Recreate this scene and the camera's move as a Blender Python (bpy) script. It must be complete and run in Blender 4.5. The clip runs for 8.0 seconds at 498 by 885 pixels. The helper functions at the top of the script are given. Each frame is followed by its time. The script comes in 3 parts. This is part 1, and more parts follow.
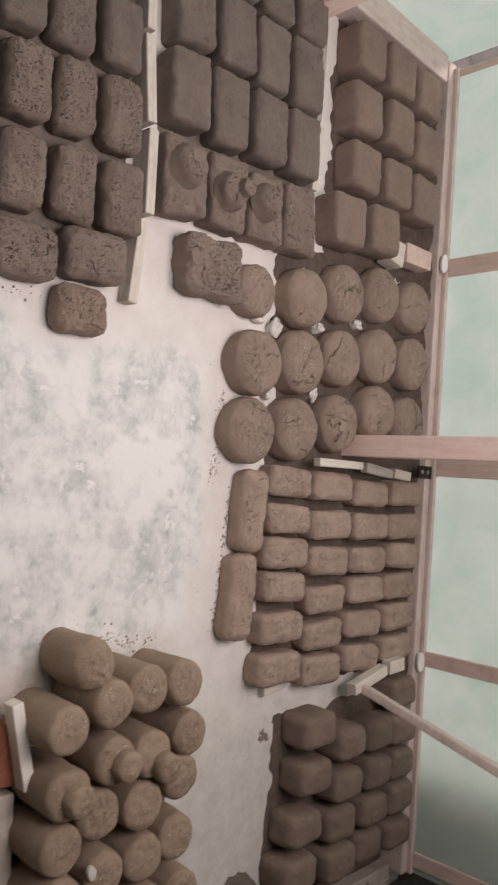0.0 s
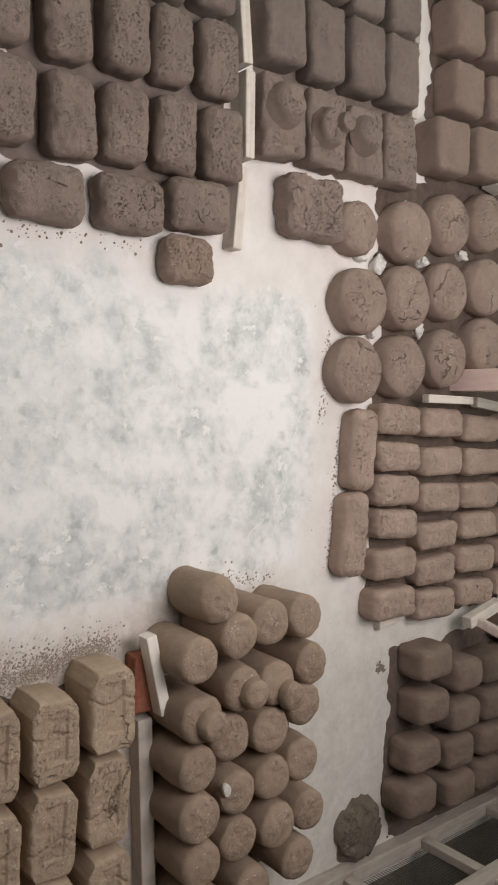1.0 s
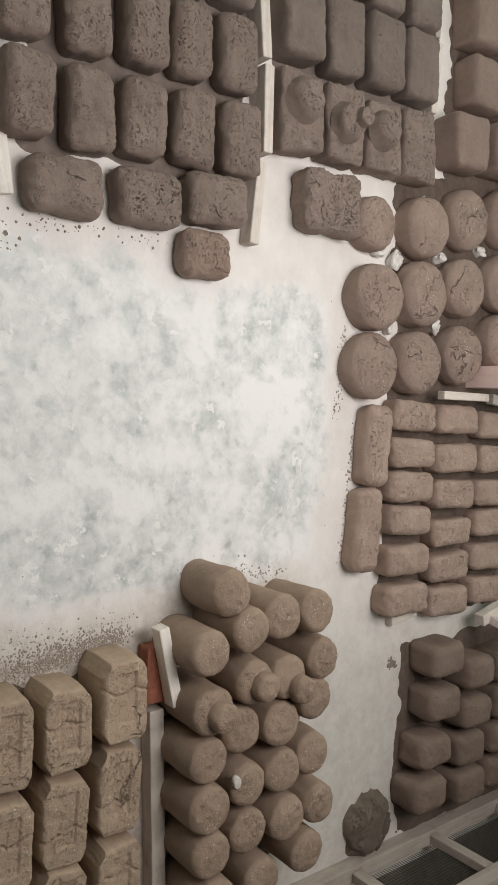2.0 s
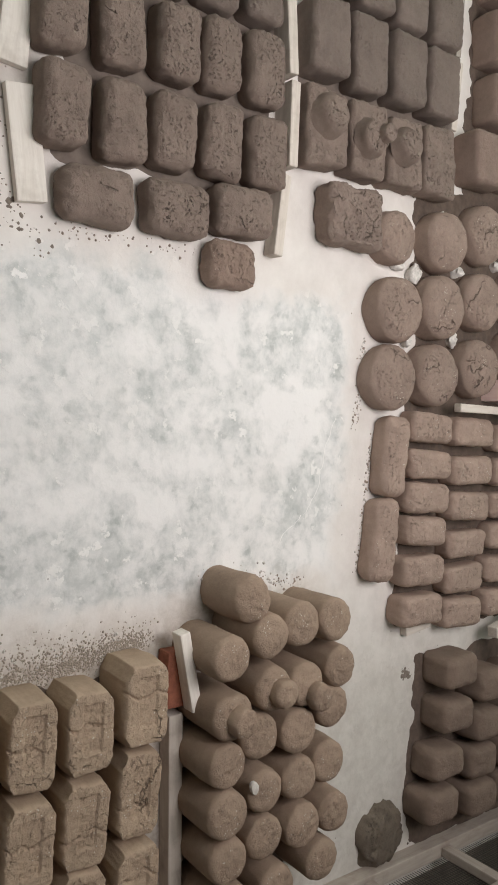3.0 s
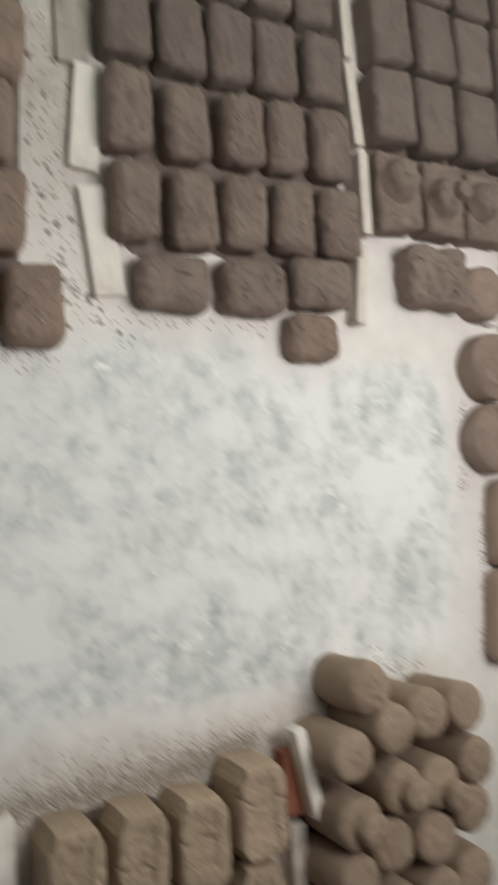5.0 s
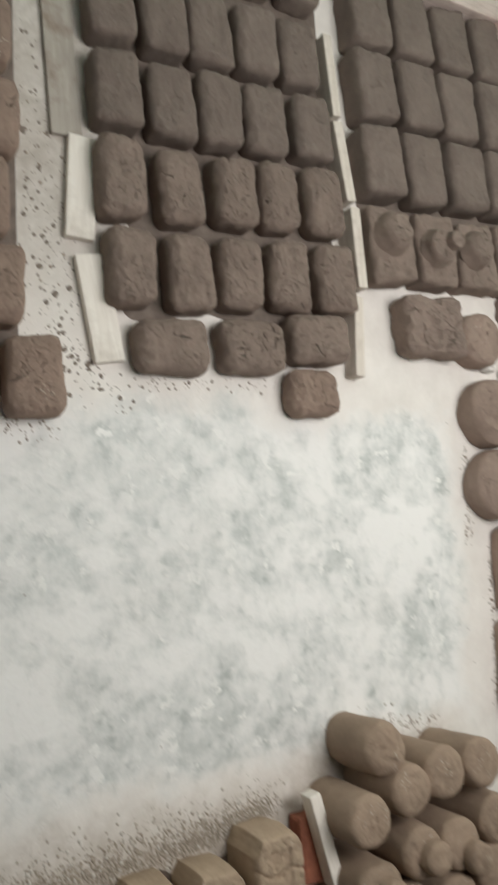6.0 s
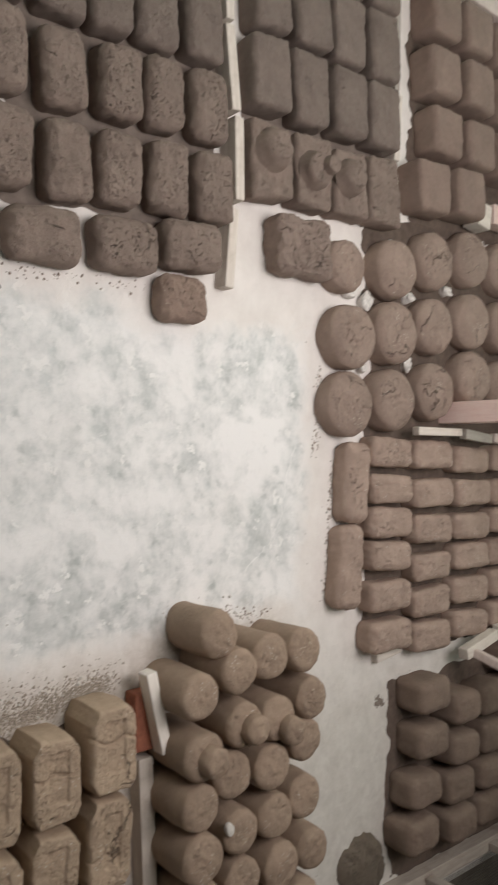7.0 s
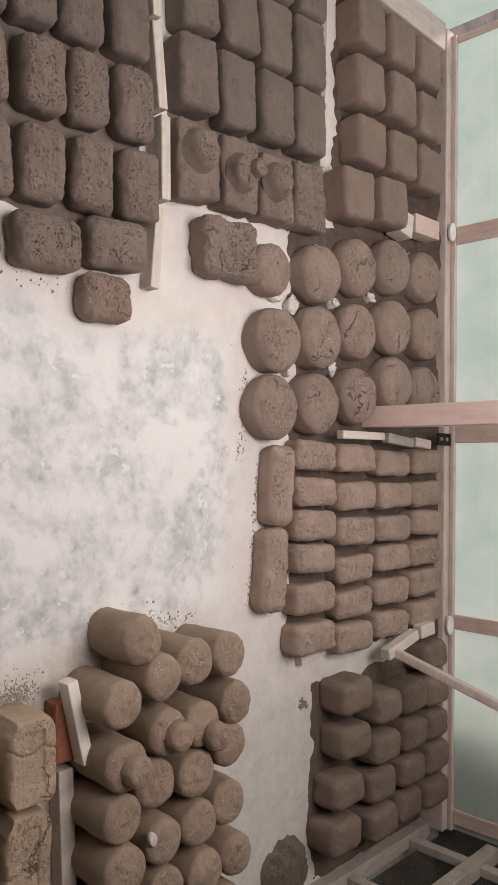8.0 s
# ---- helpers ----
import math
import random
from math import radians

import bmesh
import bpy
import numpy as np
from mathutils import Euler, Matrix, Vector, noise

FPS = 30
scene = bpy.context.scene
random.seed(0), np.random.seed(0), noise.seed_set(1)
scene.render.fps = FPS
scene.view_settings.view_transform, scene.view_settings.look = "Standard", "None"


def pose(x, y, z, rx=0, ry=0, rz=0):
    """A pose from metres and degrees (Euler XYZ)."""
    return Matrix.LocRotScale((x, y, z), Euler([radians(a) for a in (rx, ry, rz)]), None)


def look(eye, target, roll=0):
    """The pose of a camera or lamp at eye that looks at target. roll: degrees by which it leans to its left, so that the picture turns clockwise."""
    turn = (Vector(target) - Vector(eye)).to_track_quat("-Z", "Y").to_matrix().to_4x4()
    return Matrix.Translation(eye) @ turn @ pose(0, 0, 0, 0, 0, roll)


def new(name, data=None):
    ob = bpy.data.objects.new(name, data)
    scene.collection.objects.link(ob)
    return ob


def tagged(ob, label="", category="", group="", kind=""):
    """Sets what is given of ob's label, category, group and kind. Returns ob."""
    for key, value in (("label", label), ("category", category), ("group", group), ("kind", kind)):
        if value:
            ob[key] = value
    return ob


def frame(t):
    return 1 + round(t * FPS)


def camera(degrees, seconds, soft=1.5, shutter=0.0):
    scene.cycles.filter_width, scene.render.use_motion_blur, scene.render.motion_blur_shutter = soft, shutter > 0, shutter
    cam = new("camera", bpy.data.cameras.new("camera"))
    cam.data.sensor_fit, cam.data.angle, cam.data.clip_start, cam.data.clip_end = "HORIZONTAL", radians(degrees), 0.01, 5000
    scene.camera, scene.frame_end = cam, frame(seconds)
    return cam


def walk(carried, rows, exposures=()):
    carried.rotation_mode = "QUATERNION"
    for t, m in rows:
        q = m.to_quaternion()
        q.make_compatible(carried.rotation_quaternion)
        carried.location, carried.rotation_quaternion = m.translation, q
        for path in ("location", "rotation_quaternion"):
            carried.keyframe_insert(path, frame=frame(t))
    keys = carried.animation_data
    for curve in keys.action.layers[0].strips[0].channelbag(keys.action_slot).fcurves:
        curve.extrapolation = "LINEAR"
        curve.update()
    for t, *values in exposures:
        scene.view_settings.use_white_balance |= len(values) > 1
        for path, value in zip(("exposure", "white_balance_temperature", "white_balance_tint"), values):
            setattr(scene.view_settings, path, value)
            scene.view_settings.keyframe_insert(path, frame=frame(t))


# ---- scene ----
# ---------- camera ----------
cam = camera(35.96, 8.0, 1.6, 0.4)
PATH = [
    (0, (-0.013, 0.071, 1.714), (-0.114, 1.519, 0.338), 91.37),
    (0.5, (-0.012, 0.028, 1.722), (-0.027, 1.393, 0.259), 91.97),
    (1, (-0.009, 0.018, 1.718), (0.053, 1.287, 0.174), 93.95),
    (1.2, (-0.020, 0.034, 1.727), (0.055, 1.283, 0.167), 94.96),
    (2.5, (-0.002, -0.013, 1.717), (0.075, 1.225, 0.148), 95.39),
    (3, (0.005, -0.043, 1.712), (0.050, 1.191, 0.139), 94.97),
    (3.5, (0.004, -0.061, 1.711), (-0.010, 1.200, 0.159), 92.83),
    (4, (0.002, -0.060, 1.700), (-0.039, 1.334, 0.266), 91.29),
    (4.5, (-0.004, -0.031, 1.704), (-0.070, 1.406, 0.315), 88.88),
    (4.8, (-0.002, 0.002, 1.663), (-0.073, 1.199, 0.063), 87.39),
    (5, (0.048, 0.031, 1.660), (-0.150, 1.028, -0.063), 78.80),
    (5.2, (-0.053, 0.024, 1.651), (-0.407, 0.849, -0.137), 65.84),
    (5.5, (-0.056, 0.024, 1.650), (-0.418, 0.842, -0.140), 65.10),
    (6, (-0.020, 0.024, 1.660), (-0.300, 1.020, -0.050), 73.00),
    (6.3, (0.018, 0.025, 1.674), (-0.120, 1.156, 0.031), 81.58),
    (6.5, (0.011, 0.018, 1.694), (0.045, 1.186, 0.071), 90.54),
    (7, (0.007, -0.018, 1.718), (-0.036, 1.280, 0.196), 89.22),
    (7.5, (0.010, -0.018, 1.712), (-0.038, 1.417, 0.319), 88.47),
    (8, (0.009, -0.008, 1.704), (-0.046, 1.432, 0.317), 89.25),
]
EXPO = [(0, -0.12, 6840, 22), (0.5, -0.05, 6740, 21), (1.2, 0.06, 6590, 15), (2.5, 0.1, 6540, 13), (3.5, 0.1, 6590, 17), (4.0, 0.03, 6740, 19), (4.5, -0.08, 6840, 22), (4.8, -0.02, 6640, 16), (5.2, -0.02, 6490, 8), (6.3, 0.06, 6540, 10), (6.5, 0.06, 6540, 11), (7.0, 0.03, 6640, 15), (7.5, -0.03, 6790, 21), (8, -0.03, 6790, 22)]
walk(cam, [(t, look(eye, target, roll)) for t, eye, target, roll in PATH], EXPO)

# ---------- light ----------
world = bpy.data.worlds.new("overcast")
scene.world = world
world.use_nodes = True
wn = world.node_tree
sky = wn.nodes.new("ShaderNodeTexSky")
sky.sky_type = "NISHITA"
sky.sun_disc = False
sky.sun_elevation, sky.sun_rotation = radians(38), radians(-45)
wn.links.new(sky.outputs["Color"], wn.nodes["Background"].inputs["Color"])
wn.nodes["Background"].inputs["Strength"].default_value = 0.14
sun = bpy.data.lights.new("sun", "SUN")
sun.energy, sun.angle, sun.color = 3.4, radians(25), (1.0, 0.95, 0.88)
new("sun", sun).matrix_world = look((-6.0, 6.0, 6.5), (0, 0, 0))
# added area lamp overhead, its source unseen; placed to balance the brightness
overhead = bpy.data.lights.new("overhead_fill", "AREA")
overhead.shape, overhead.size, overhead.size_y = "RECTANGLE", 1.1, 1.6
overhead.energy, overhead.color = 45, (1.0, 0.965, 0.95)
new("overhead_fill", overhead).matrix_world = pose(-0.45, 1.5, 2.385, 0, 0, 0)


# ---------- materials ----------
def nodes_of(name):
    m = bpy.data.materials.new(name)
    m.use_nodes = True
    return m, m.node_tree, m.node_tree.nodes["Principled BSDF"]


def link(nt, a, b):
    nt.links.new(a, b)


def noise_tex(nt, vec, scale, detail=4, rough=0.6, distort=0.0):
    n = nt.nodes.new("ShaderNodeTexNoise")
    n.inputs["Scale"].default_value, n.inputs["Detail"].default_value = scale, detail
    n.inputs["Roughness"].default_value, n.inputs["Distortion"].default_value = rough, distort
    link(nt, vec, n.inputs["Vector"])
    return n.outputs["Fac"]


def ramp(nt, fac, stops):
    r = nt.nodes.new("ShaderNodeValToRGB")
    while len(r.color_ramp.elements) < len(stops):
        r.color_ramp.elements.new(0.5)
    for e, (p, c) in zip(r.color_ramp.elements, stops):
        e.position, e.color = p, (*c, 1) if len(c) == 3 else c
    link(nt, fac, r.inputs["Fac"])
    return r.outputs["Color"]


def grey(nt, fac, lo, hi):
    m = nt.nodes.new("ShaderNodeMapRange")
    m.inputs["From Min"].default_value, m.inputs["From Max"].default_value = lo, hi
    link(nt, fac, m.inputs["Value"])
    return m.outputs["Result"]


def mix(nt, fac, a, b, how="MIX"):
    m = nt.nodes.new("ShaderNodeMix")
    m.data_type, m.blend_type = "RGBA", how
    for sock, v in ((m.inputs[0], fac), (m.inputs[6], a), (m.inputs[7], b)):
        if hasattr(v, "links"):
            link(nt, v, sock)
        else:
            sock.default_value = v if isinstance(v, (int, float)) else (*v, 1)
    return m.outputs[2]


def calc(nt, how, a, b=0.0):
    m = nt.nodes.new("ShaderNodeMath")
    m.operation = how
    for sock, v in ((m.inputs[0], a), (m.inputs[1], b)):
        if hasattr(v, "links"):
            link(nt, v, sock)
        else:
            sock.default_value = v
    return m.outputs[0]


def bump(nt, bsdf, height, strength, distance):
    b = nt.nodes.new("ShaderNodeBump")
    b.inputs["Strength"].default_value, b.inputs["Distance"].default_value = strength, distance
    link(nt, height, b.inputs["Height"])
    link(nt, b.outputs["Normal"], bsdf.inputs["Normal"])


def clay(name, base, dark, pits=1.0, flecks=0.0, cracks=0.0):
    """Half-dry clay: dragged matt sides, a torn and crumbly top with small pits, a few open cracks, pale flecks."""
    m, nt, b = nodes_of(name)
    geo = nt.nodes.new("ShaderNodeNewGeometry")
    info = nt.nodes.new("ShaderNodeObjectInfo")
    pos = geo.outputs["Position"]
    big = noise_tex(nt, pos, 11, 4, 0.6)
    mid = noise_tex(nt, pos, 55, 5, 0.65)
    fine = noise_tex(nt, pos, 260, 4, 0.7)
    rnd = info.outputs["Random"]
    col = mix(nt, grey(nt, big, 0.3, 0.7), dark, base)
    col = mix(nt, calc(nt, "MULTIPLY", grey(nt, mid, 0.42, 0.72), 0.30), col, tuple(1.28 * c for c in base))
    col = mix(nt, calc(nt, "MULTIPLY", grey(nt, fine, 0.5, 0.72), 0.30), col, tuple(0.6 * c for c in dark))
    col = mix(nt, calc(nt, "MULTIPLY", rnd, 0.22), col, tuple(0.66 * c for c in base))
    sep = nt.nodes.new("ShaderNodeSeparateXYZ")
    link(nt, geo.outputs["Normal"], sep.inputs[0])
    top = grey(nt, sep.outputs["Z"], 0.5, 0.9)
    # small torn pits, denser in patches and on some pieces
    spots = grey(nt, noise_tex(nt, pos, 140, 3, 0.62, 0.5), 0.57, 0.64)
    patch = calc(nt, "MULTIPLY", grey(nt, noise_tex(nt, pos, 17, 3, 0.6), 0.38, 0.60), grey(nt, rnd, -0.4, 0.8))
    pit = calc(nt, "MULTIPLY", calc(nt, "MULTIPLY", spots, patch), calc(nt, "MULTIPLY", top, pits))
    hole = pit
    if cracks:
        wob = nt.nodes.new("ShaderNodeTexNoise")
        wob.inputs["Scale"].default_value, wob.inputs["Detail"].default_value = 38, 5
        link(nt, pos, wob.inputs["Vector"])
        sc = nt.nodes.new("ShaderNodeVectorMath")
        sc.operation = "SCALE"
        sc.inputs["Scale"].default_value = 0.045
        link(nt, wob.outputs["Color"], sc.inputs[0])
        warp = nt.nodes.new("ShaderNodeVectorMath")
        link(nt, pos, warp.inputs[0])
        link(nt, sc.outputs[0], warp.inputs[1])
        cr = nt.nodes.new("ShaderNodeTexVoronoi")
        cr.feature = "DISTANCE_TO_EDGE"
        cr.inputs["Scale"].default_value = 8
        link(nt, warp.outputs[0], cr.inputs["Vector"])
        line = grey(nt, cr.outputs["Distance"], 0.015, 0.004)
        where = grey(nt, noise_tex(nt, pos, 10, 2, 0.5), 0.64 - 0.1 * cracks, 0.69 - 0.1 * cracks)
        hole = calc(nt, "MINIMUM", calc(nt, "ADD", pit, calc(nt, "MULTIPLY", calc(nt, "MULTIPLY", line, where), top)), 1.0)
    col = mix(nt, calc(nt, "MULTIPLY", hole, 0.6), col, tuple(0.34 * c for c in dark))
    if flecks:
        v2 = nt.nodes.new("ShaderNodeTexVoronoi")
        v2.inputs["Scale"].default_value = 120
        link(nt, pos, v2.inputs["Vector"])
        f = calc(nt, "MULTIPLY", grey(nt, v2.outputs["Distance"], 0.24, 0.16), grey(nt, noise_tex(nt, pos, 15, 2), 0.60 - 0.05 * flecks, 0.65 - 0.05 * flecks))
        col = mix(nt, calc(nt, "MULTIPLY", f, top), col, (0.60, 0.55, 0.47))
    link(nt, col, b.inputs["Base Color"])
    b.inputs["Roughness"].default_value = 0.85
    b.inputs["Specular IOR Level"].default_value = 0.2
    rough = calc(nt, "ADD", calc(nt, "MULTIPLY", top, 0.75), 0.25)
    hgt = calc(nt, "ADD", calc(nt, "MULTIPLY", mid, 0.9), calc(nt, "MULTIPLY", fine, 0.3))
    hgt = calc(nt, "SUBTRACT", calc(nt, "MULTIPLY", hgt, rough), calc(nt, "MULTIPLY", hole, 1.3))
    bump(nt, b, hgt, 1.0, 0.008)
    return m


CLAY_GREY = clay("clay_grey", (0.262, 0.200, 0.166), (0.200, 0.152, 0.126), 1.0, 0.0, 0.25)
CLAY_DARK = clay("clay_dark", (0.222, 0.175, 0.149), (0.172, 0.135, 0.115), 0.35)
CLAY_BROWN = clay("clay_brown", (0.430, 0.318, 0.258), (0.335, 0.247, 0.200), 0.7, 0.5)
CLAY_LOAF = clay("clay_loaf_brown", (0.330, 0.238, 0.190), (0.255, 0.184, 0.147), 0.7, 0.2, 0.5)
CLAY_SMOOTH = clay("clay_smooth", (0.226, 0.166, 0.130), (0.170, 0.125, 0.098), 0.15)
CLAY_BOX = clay("clay_box", (0.282, 0.205, 0.168), (0.215, 0.156, 0.128), 0.15)
CLAY_TORN = clay("clay_torn", (0.290, 0.220, 0.184), (0.215, 0.163, 0.136), 2.2, 0.0, 1.4)
CLAY_DRUM = clay("clay_drum", (0.348, 0.258, 0.211), (0.272, 0.201, 0.164), 0.55, 0.4, 1.3)
CLAY_OLIVE = clay("clay_olive", (0.465, 0.350, 0.252), (0.370, 0.278, 0.200), 0.5, 0.9, 0.3)
CLAY_CYL = clay("clay_cylinder", (0.370, 0.272, 0.202), (0.280, 0.206, 0.153), 0.3, 1.0)


def timber(name, light, dark, axis=0, dirt=0.3, rough=0.7):
    m, nt, b = nodes_of(name)
    tc = nt.nodes.new("ShaderNodeTexCoord")
    mp = nt.nodes.new("ShaderNodeMapping")
    mp.inputs["Scale"].default_value = [(6, 60, 60), (60, 6, 60), (60, 60, 6)][axis]
    link(nt, tc.outputs["Object"], mp.inputs["Vector"])
    grain = noise_tex(nt, mp.outputs[0], 1.2, 5, 0.6, 0.6)
    stain = noise_tex(nt, tc.outputs["Object"], 14, 4, 0.65)
    col = mix(nt, grey(nt, grain, 0.3, 0.7), dark, light)
    col = mix(nt, calc(nt, "MULTIPLY", grey(nt, stain, 0.5, 0.72), dirt), col, (0.24, 0.18, 0.14))
    link(nt, col, b.inputs["Base Color"])
    b.inputs["Roughness"].default_value = rough
    bump(nt, b, calc(nt, "ADD", grain, calc(nt, "MULTIPLY", stain, 0.4)), 0.35, 0.003)
    return m


WOOD_PALE = timber("pale_wood", (0.66, 0.595, 0.53), (0.54, 0.475, 0.41), 0, 0.45)
WOOD_BLEACHED = timber("bleached_wood", (0.84, 0.79, 0.72), (0.72, 0.66, 0.59), 0, 0.25)
WOOD_GREY = timber("weathered_wood", (0.44, 0.40, 0.35), (0.33, 0.29, 0.25), 0, 0.85)
WOOD_PINK = timber("pink_primed_timber", (0.93, 0.73, 0.67), (0.84, 0.60, 0.54), 2, 0.12)
WOOD_RAIL = timber("rail_timber", (0.62, 0.52, 0.47), (0.50, 0.40, 0.36), 0, 0.35)
WOOD_RAIL_Y = timber("side_rail_timber", (0.62, 0.52, 0.47), (0.50, 0.40, 0.36), 1, 0.35)
WOOD_SIDE_Y = timber("lattice_rail_timber", (0.46, 0.40, 0.345), (0.36, 0.305, 0.26), 1, 0.5)
WOOD_SIDE = timber("lattice_batten_timber", (0.46, 0.40, 0.345), (0.36, 0.305, 0.26), 2, 0.5)
WOOD_STUD = timber("stud_timber", (0.68, 0.52, 0.46), (0.56, 0.41, 0.36), 2, 0.3)


def plain(name, col, rough=0.5, metal=0.0, var=0.15, scale=30):
    m, nt, b = nodes_of(name)
    geo = nt.nodes.new("ShaderNodeNewGeometry")
    n = noise_tex(nt, geo.outputs["Position"], scale, 5, 0.65)
    link(nt, mix(nt, grey(nt, n, 0.3, 0.7), tuple(c * (1 - var) for c in col), col), b.inputs["Base Color"])
    b.inputs["Roughness"].default_value, b.inputs["Metallic"].default_value = rough, metal
    bump(nt, b, n, 0.2, 0.002)
    return m


RED_BRICK = plain("red_brick", (0.34, 0.12, 0.07), 0.9, 0, 0.4, 60)
PLASTIC_WHITE = plain("white_plastic", (0.8, 0.78, 0.75), 0.35, 0, 0.1)
IRON_BLACK = plain("black_iron", (0.03, 0.028, 0.027), 0.5, 0.6, 0.4, 80)
STEEL = plain("galvanised_steel", (0.55, 0.53, 0.5), 0.35, 0.9, 0.3, 80)
WIRE = plain("dull_wire", (0.10, 0.093, 0.078), 0.6, 0.4, 0.3, 200)
MUD = clay("wet_mud", (0.19, 0.155, 0.12), (0.12, 0.096, 0.075), 1.0)
LIME_LUMP = plain("lime_lump", (0.78, 0.74, 0.69), 0.9, 0, 0.35, 70)
LIME = plain("lime_crumb", (0.62, 0.58, 0.53), 0.9, 0, 0.3, 120)
# render of the added, unseen closure; kept dull to limit bounced fill
UNSEEN_RENDER = plain("unseen_render", (0.30, 0.28, 0.25), 0.9, 0, 0.2, 6)
OUTER_WALL = plain("outer_wall", (0.50, 0.48, 0.40), 0.9, 0, 0.25, 5)
SOIL = plain("outside_soil", (0.26, 0.22, 0.18), 0.95, 0, 0.5, 9)


def floor_material():
    """White lime screed: flaking white over grey-green damp, a smooth cream margin and clay dust along the stacks. The
    aisle is painted dimmer.
    """
    m, nt, b = nodes_of("lime_floor")
    geo = nt.nodes.new("ShaderNodeNewGeometry")
    pos = geo.outputs["Position"]
    sep = nt.nodes.new("ShaderNodeSeparateXYZ")
    link(nt, pos, sep.inputs[0])
    px, py = sep.outputs["X"], sep.outputs["Y"]
    blot = noise_tex(nt, pos, 3.8, 8, 0.60, 0.25)
    crisp = noise_tex(nt, pos, 14, 7, 0.62, 0.25)
    fine = noise_tex(nt, pos, 42, 6, 0.65, 0.3)
    grain = noise_tex(nt, pos, 190, 3, 0.6)
    # damp patches with ragged edges, mottled inside
    edge = calc(nt, "ADD", calc(nt, "MULTIPLY", blot, 0.72), calc(nt, "MULTIPLY", crisp, 0.28))
    damp = grey(nt, edge, 0.43, 0.57)
    mott = grey(nt, calc(nt, "ADD", calc(nt, "MULTIPLY", crisp, 0.6), calc(nt, "MULTIPLY", fine, 0.4)), 0.40, 0.60)
    wet = calc(nt, "MULTIPLY", damp, calc(nt, "ADD", calc(nt, "MULTIPLY", mott, 0.62), 0.30))
    # open floor, its edge ragged; beyond it the smooth margin
    near = calc(nt, "MINIMUM", calc(nt, "ADD", px, 0.40), calc(nt, "SUBTRACT", 0.50, px))
    near = calc(nt, "MINIMUM", near, calc(nt, "SUBTRACT", 1.70, py))
    near = calc(nt, "ADD", near, calc(nt, "MULTIPLY", calc(nt, "SUBTRACT", blot, 0.5), 0.30))
    opening = grey(nt, near, -0.01, 0.07)
    wet = calc(nt, "MULTIPLY", wet, calc(nt, "ADD", calc(nt, "MULTIPLY", opening, 0.9), 0.1))
    col = mix(nt, wet, (0.80, 0.78, 0.76), (0.455, 0.472, 0.457))
    deep = calc(nt, "MULTIPLY", grey(nt, noise_tex(nt, pos, 21, 6, 0.6, 0.3), 0.57, 0.63), calc(nt, "MULTIPLY", wet, 0.55))
    col = mix(nt, deep, col, (0.31, 0.335, 0.32))
    flake = calc(nt, "MULTIPLY", grey(nt, noise_tex(nt, pos, 17, 6, 0.6), 0.60, 0.625), calc(nt, "MULTIPLY", damp, 0.75))
    col = mix(nt, flake, col, (0.86, 0.84, 0.81))
    col = mix(nt, calc(nt, "MULTIPLY", grey(nt, fine, 0.56, 0.70), 0.22), col, (0.60, 0.59, 0.565))
    margin = calc(nt, "MULTIPLY", calc(nt, "SUBTRACT", 1.0, opening), 0.6)
    cream = mix(nt, grey(nt, noise_tex(nt, pos, 9, 6, 0.65), 0.35, 0.68), (0.77, 0.71, 0.655), (0.62, 0.555, 0.50))
    col = mix(nt, margin, col, cream)
    # clay dust trodden along the standing blocks and cylinders
    by = calc(nt, "ADD", px, calc(nt, "MULTIPLY", calc(nt, "SUBTRACT", crisp, 0.5), 0.16))
    by = calc(nt, "ADD", by, calc(nt, "MULTIPLY", grey(nt, py, 1.0, 1.15), 0.07))
    row = calc(nt, "MULTIPLY", grey(nt, by, 0.49, 0.62), grey(nt, py, 1.64, 1.52))
    row = calc(nt, "MULTIPLY", row, calc(nt, "ADD", calc(nt, "MULTIPLY", grey(nt, fine, 0.35, 0.65), 0.4), 0.42))
    col = mix(nt, row, col, (0.33, 0.27, 0.215))
    lane = calc(nt, "MULTIPLY", grey(nt, by, -0.52, -0.85), grey(nt, py, 0.66, 0.60))
    col = mix(nt, calc(nt, "MULTIPLY", lane, calc(nt, "ADD", calc(nt, "MULTIPLY", mott, 0.4), 0.45)), col, (0.40, 0.355, 0.31))
    spot = nt.nodes.new("ShaderNodeVectorMath")
    spot.operation = "DISTANCE"
    spot.inputs[1].default_value = (0.325, 0.10, 0)
    link(nt, pos, spot.inputs[0])
    reach = calc(nt, "ADD", spot.outputs["Value"], calc(nt, "MULTIPLY", calc(nt, "SUBTRACT", crisp, 0.5), 0.12))
    col = mix(nt, calc(nt, "MULTIPLY", grey(nt, reach, 0.19, 0.10), 0.8), col, (0.34, 0.285, 0.23))
    # aisle greyed by colour: dust plus the shade between stacks and side wall
    aisle = calc(nt, "MULTIPLY", grey(nt, by, 0.55, 0.95), grey(nt, py, 1.46, 1.60))
    col = mix(nt, calc(nt, "MULTIPLY", aisle, 0.75), col, mix(nt, mott, (0.58, 0.55, 0.50), (0.46, 0.43, 0.385)))
    dust = calc(nt, "MULTIPLY", grey(nt, noise_tex(nt, pos, 2.1, 3), 0.5, 0.7), 0.15)
    col = mix(nt, dust, col, (0.68, 0.62, 0.57))
    sp = nt.nodes.new("ShaderNodeTexVoronoi")
    sp.inputs["Scale"].default_value = 26
    link(nt, pos, sp.inputs["Vector"])
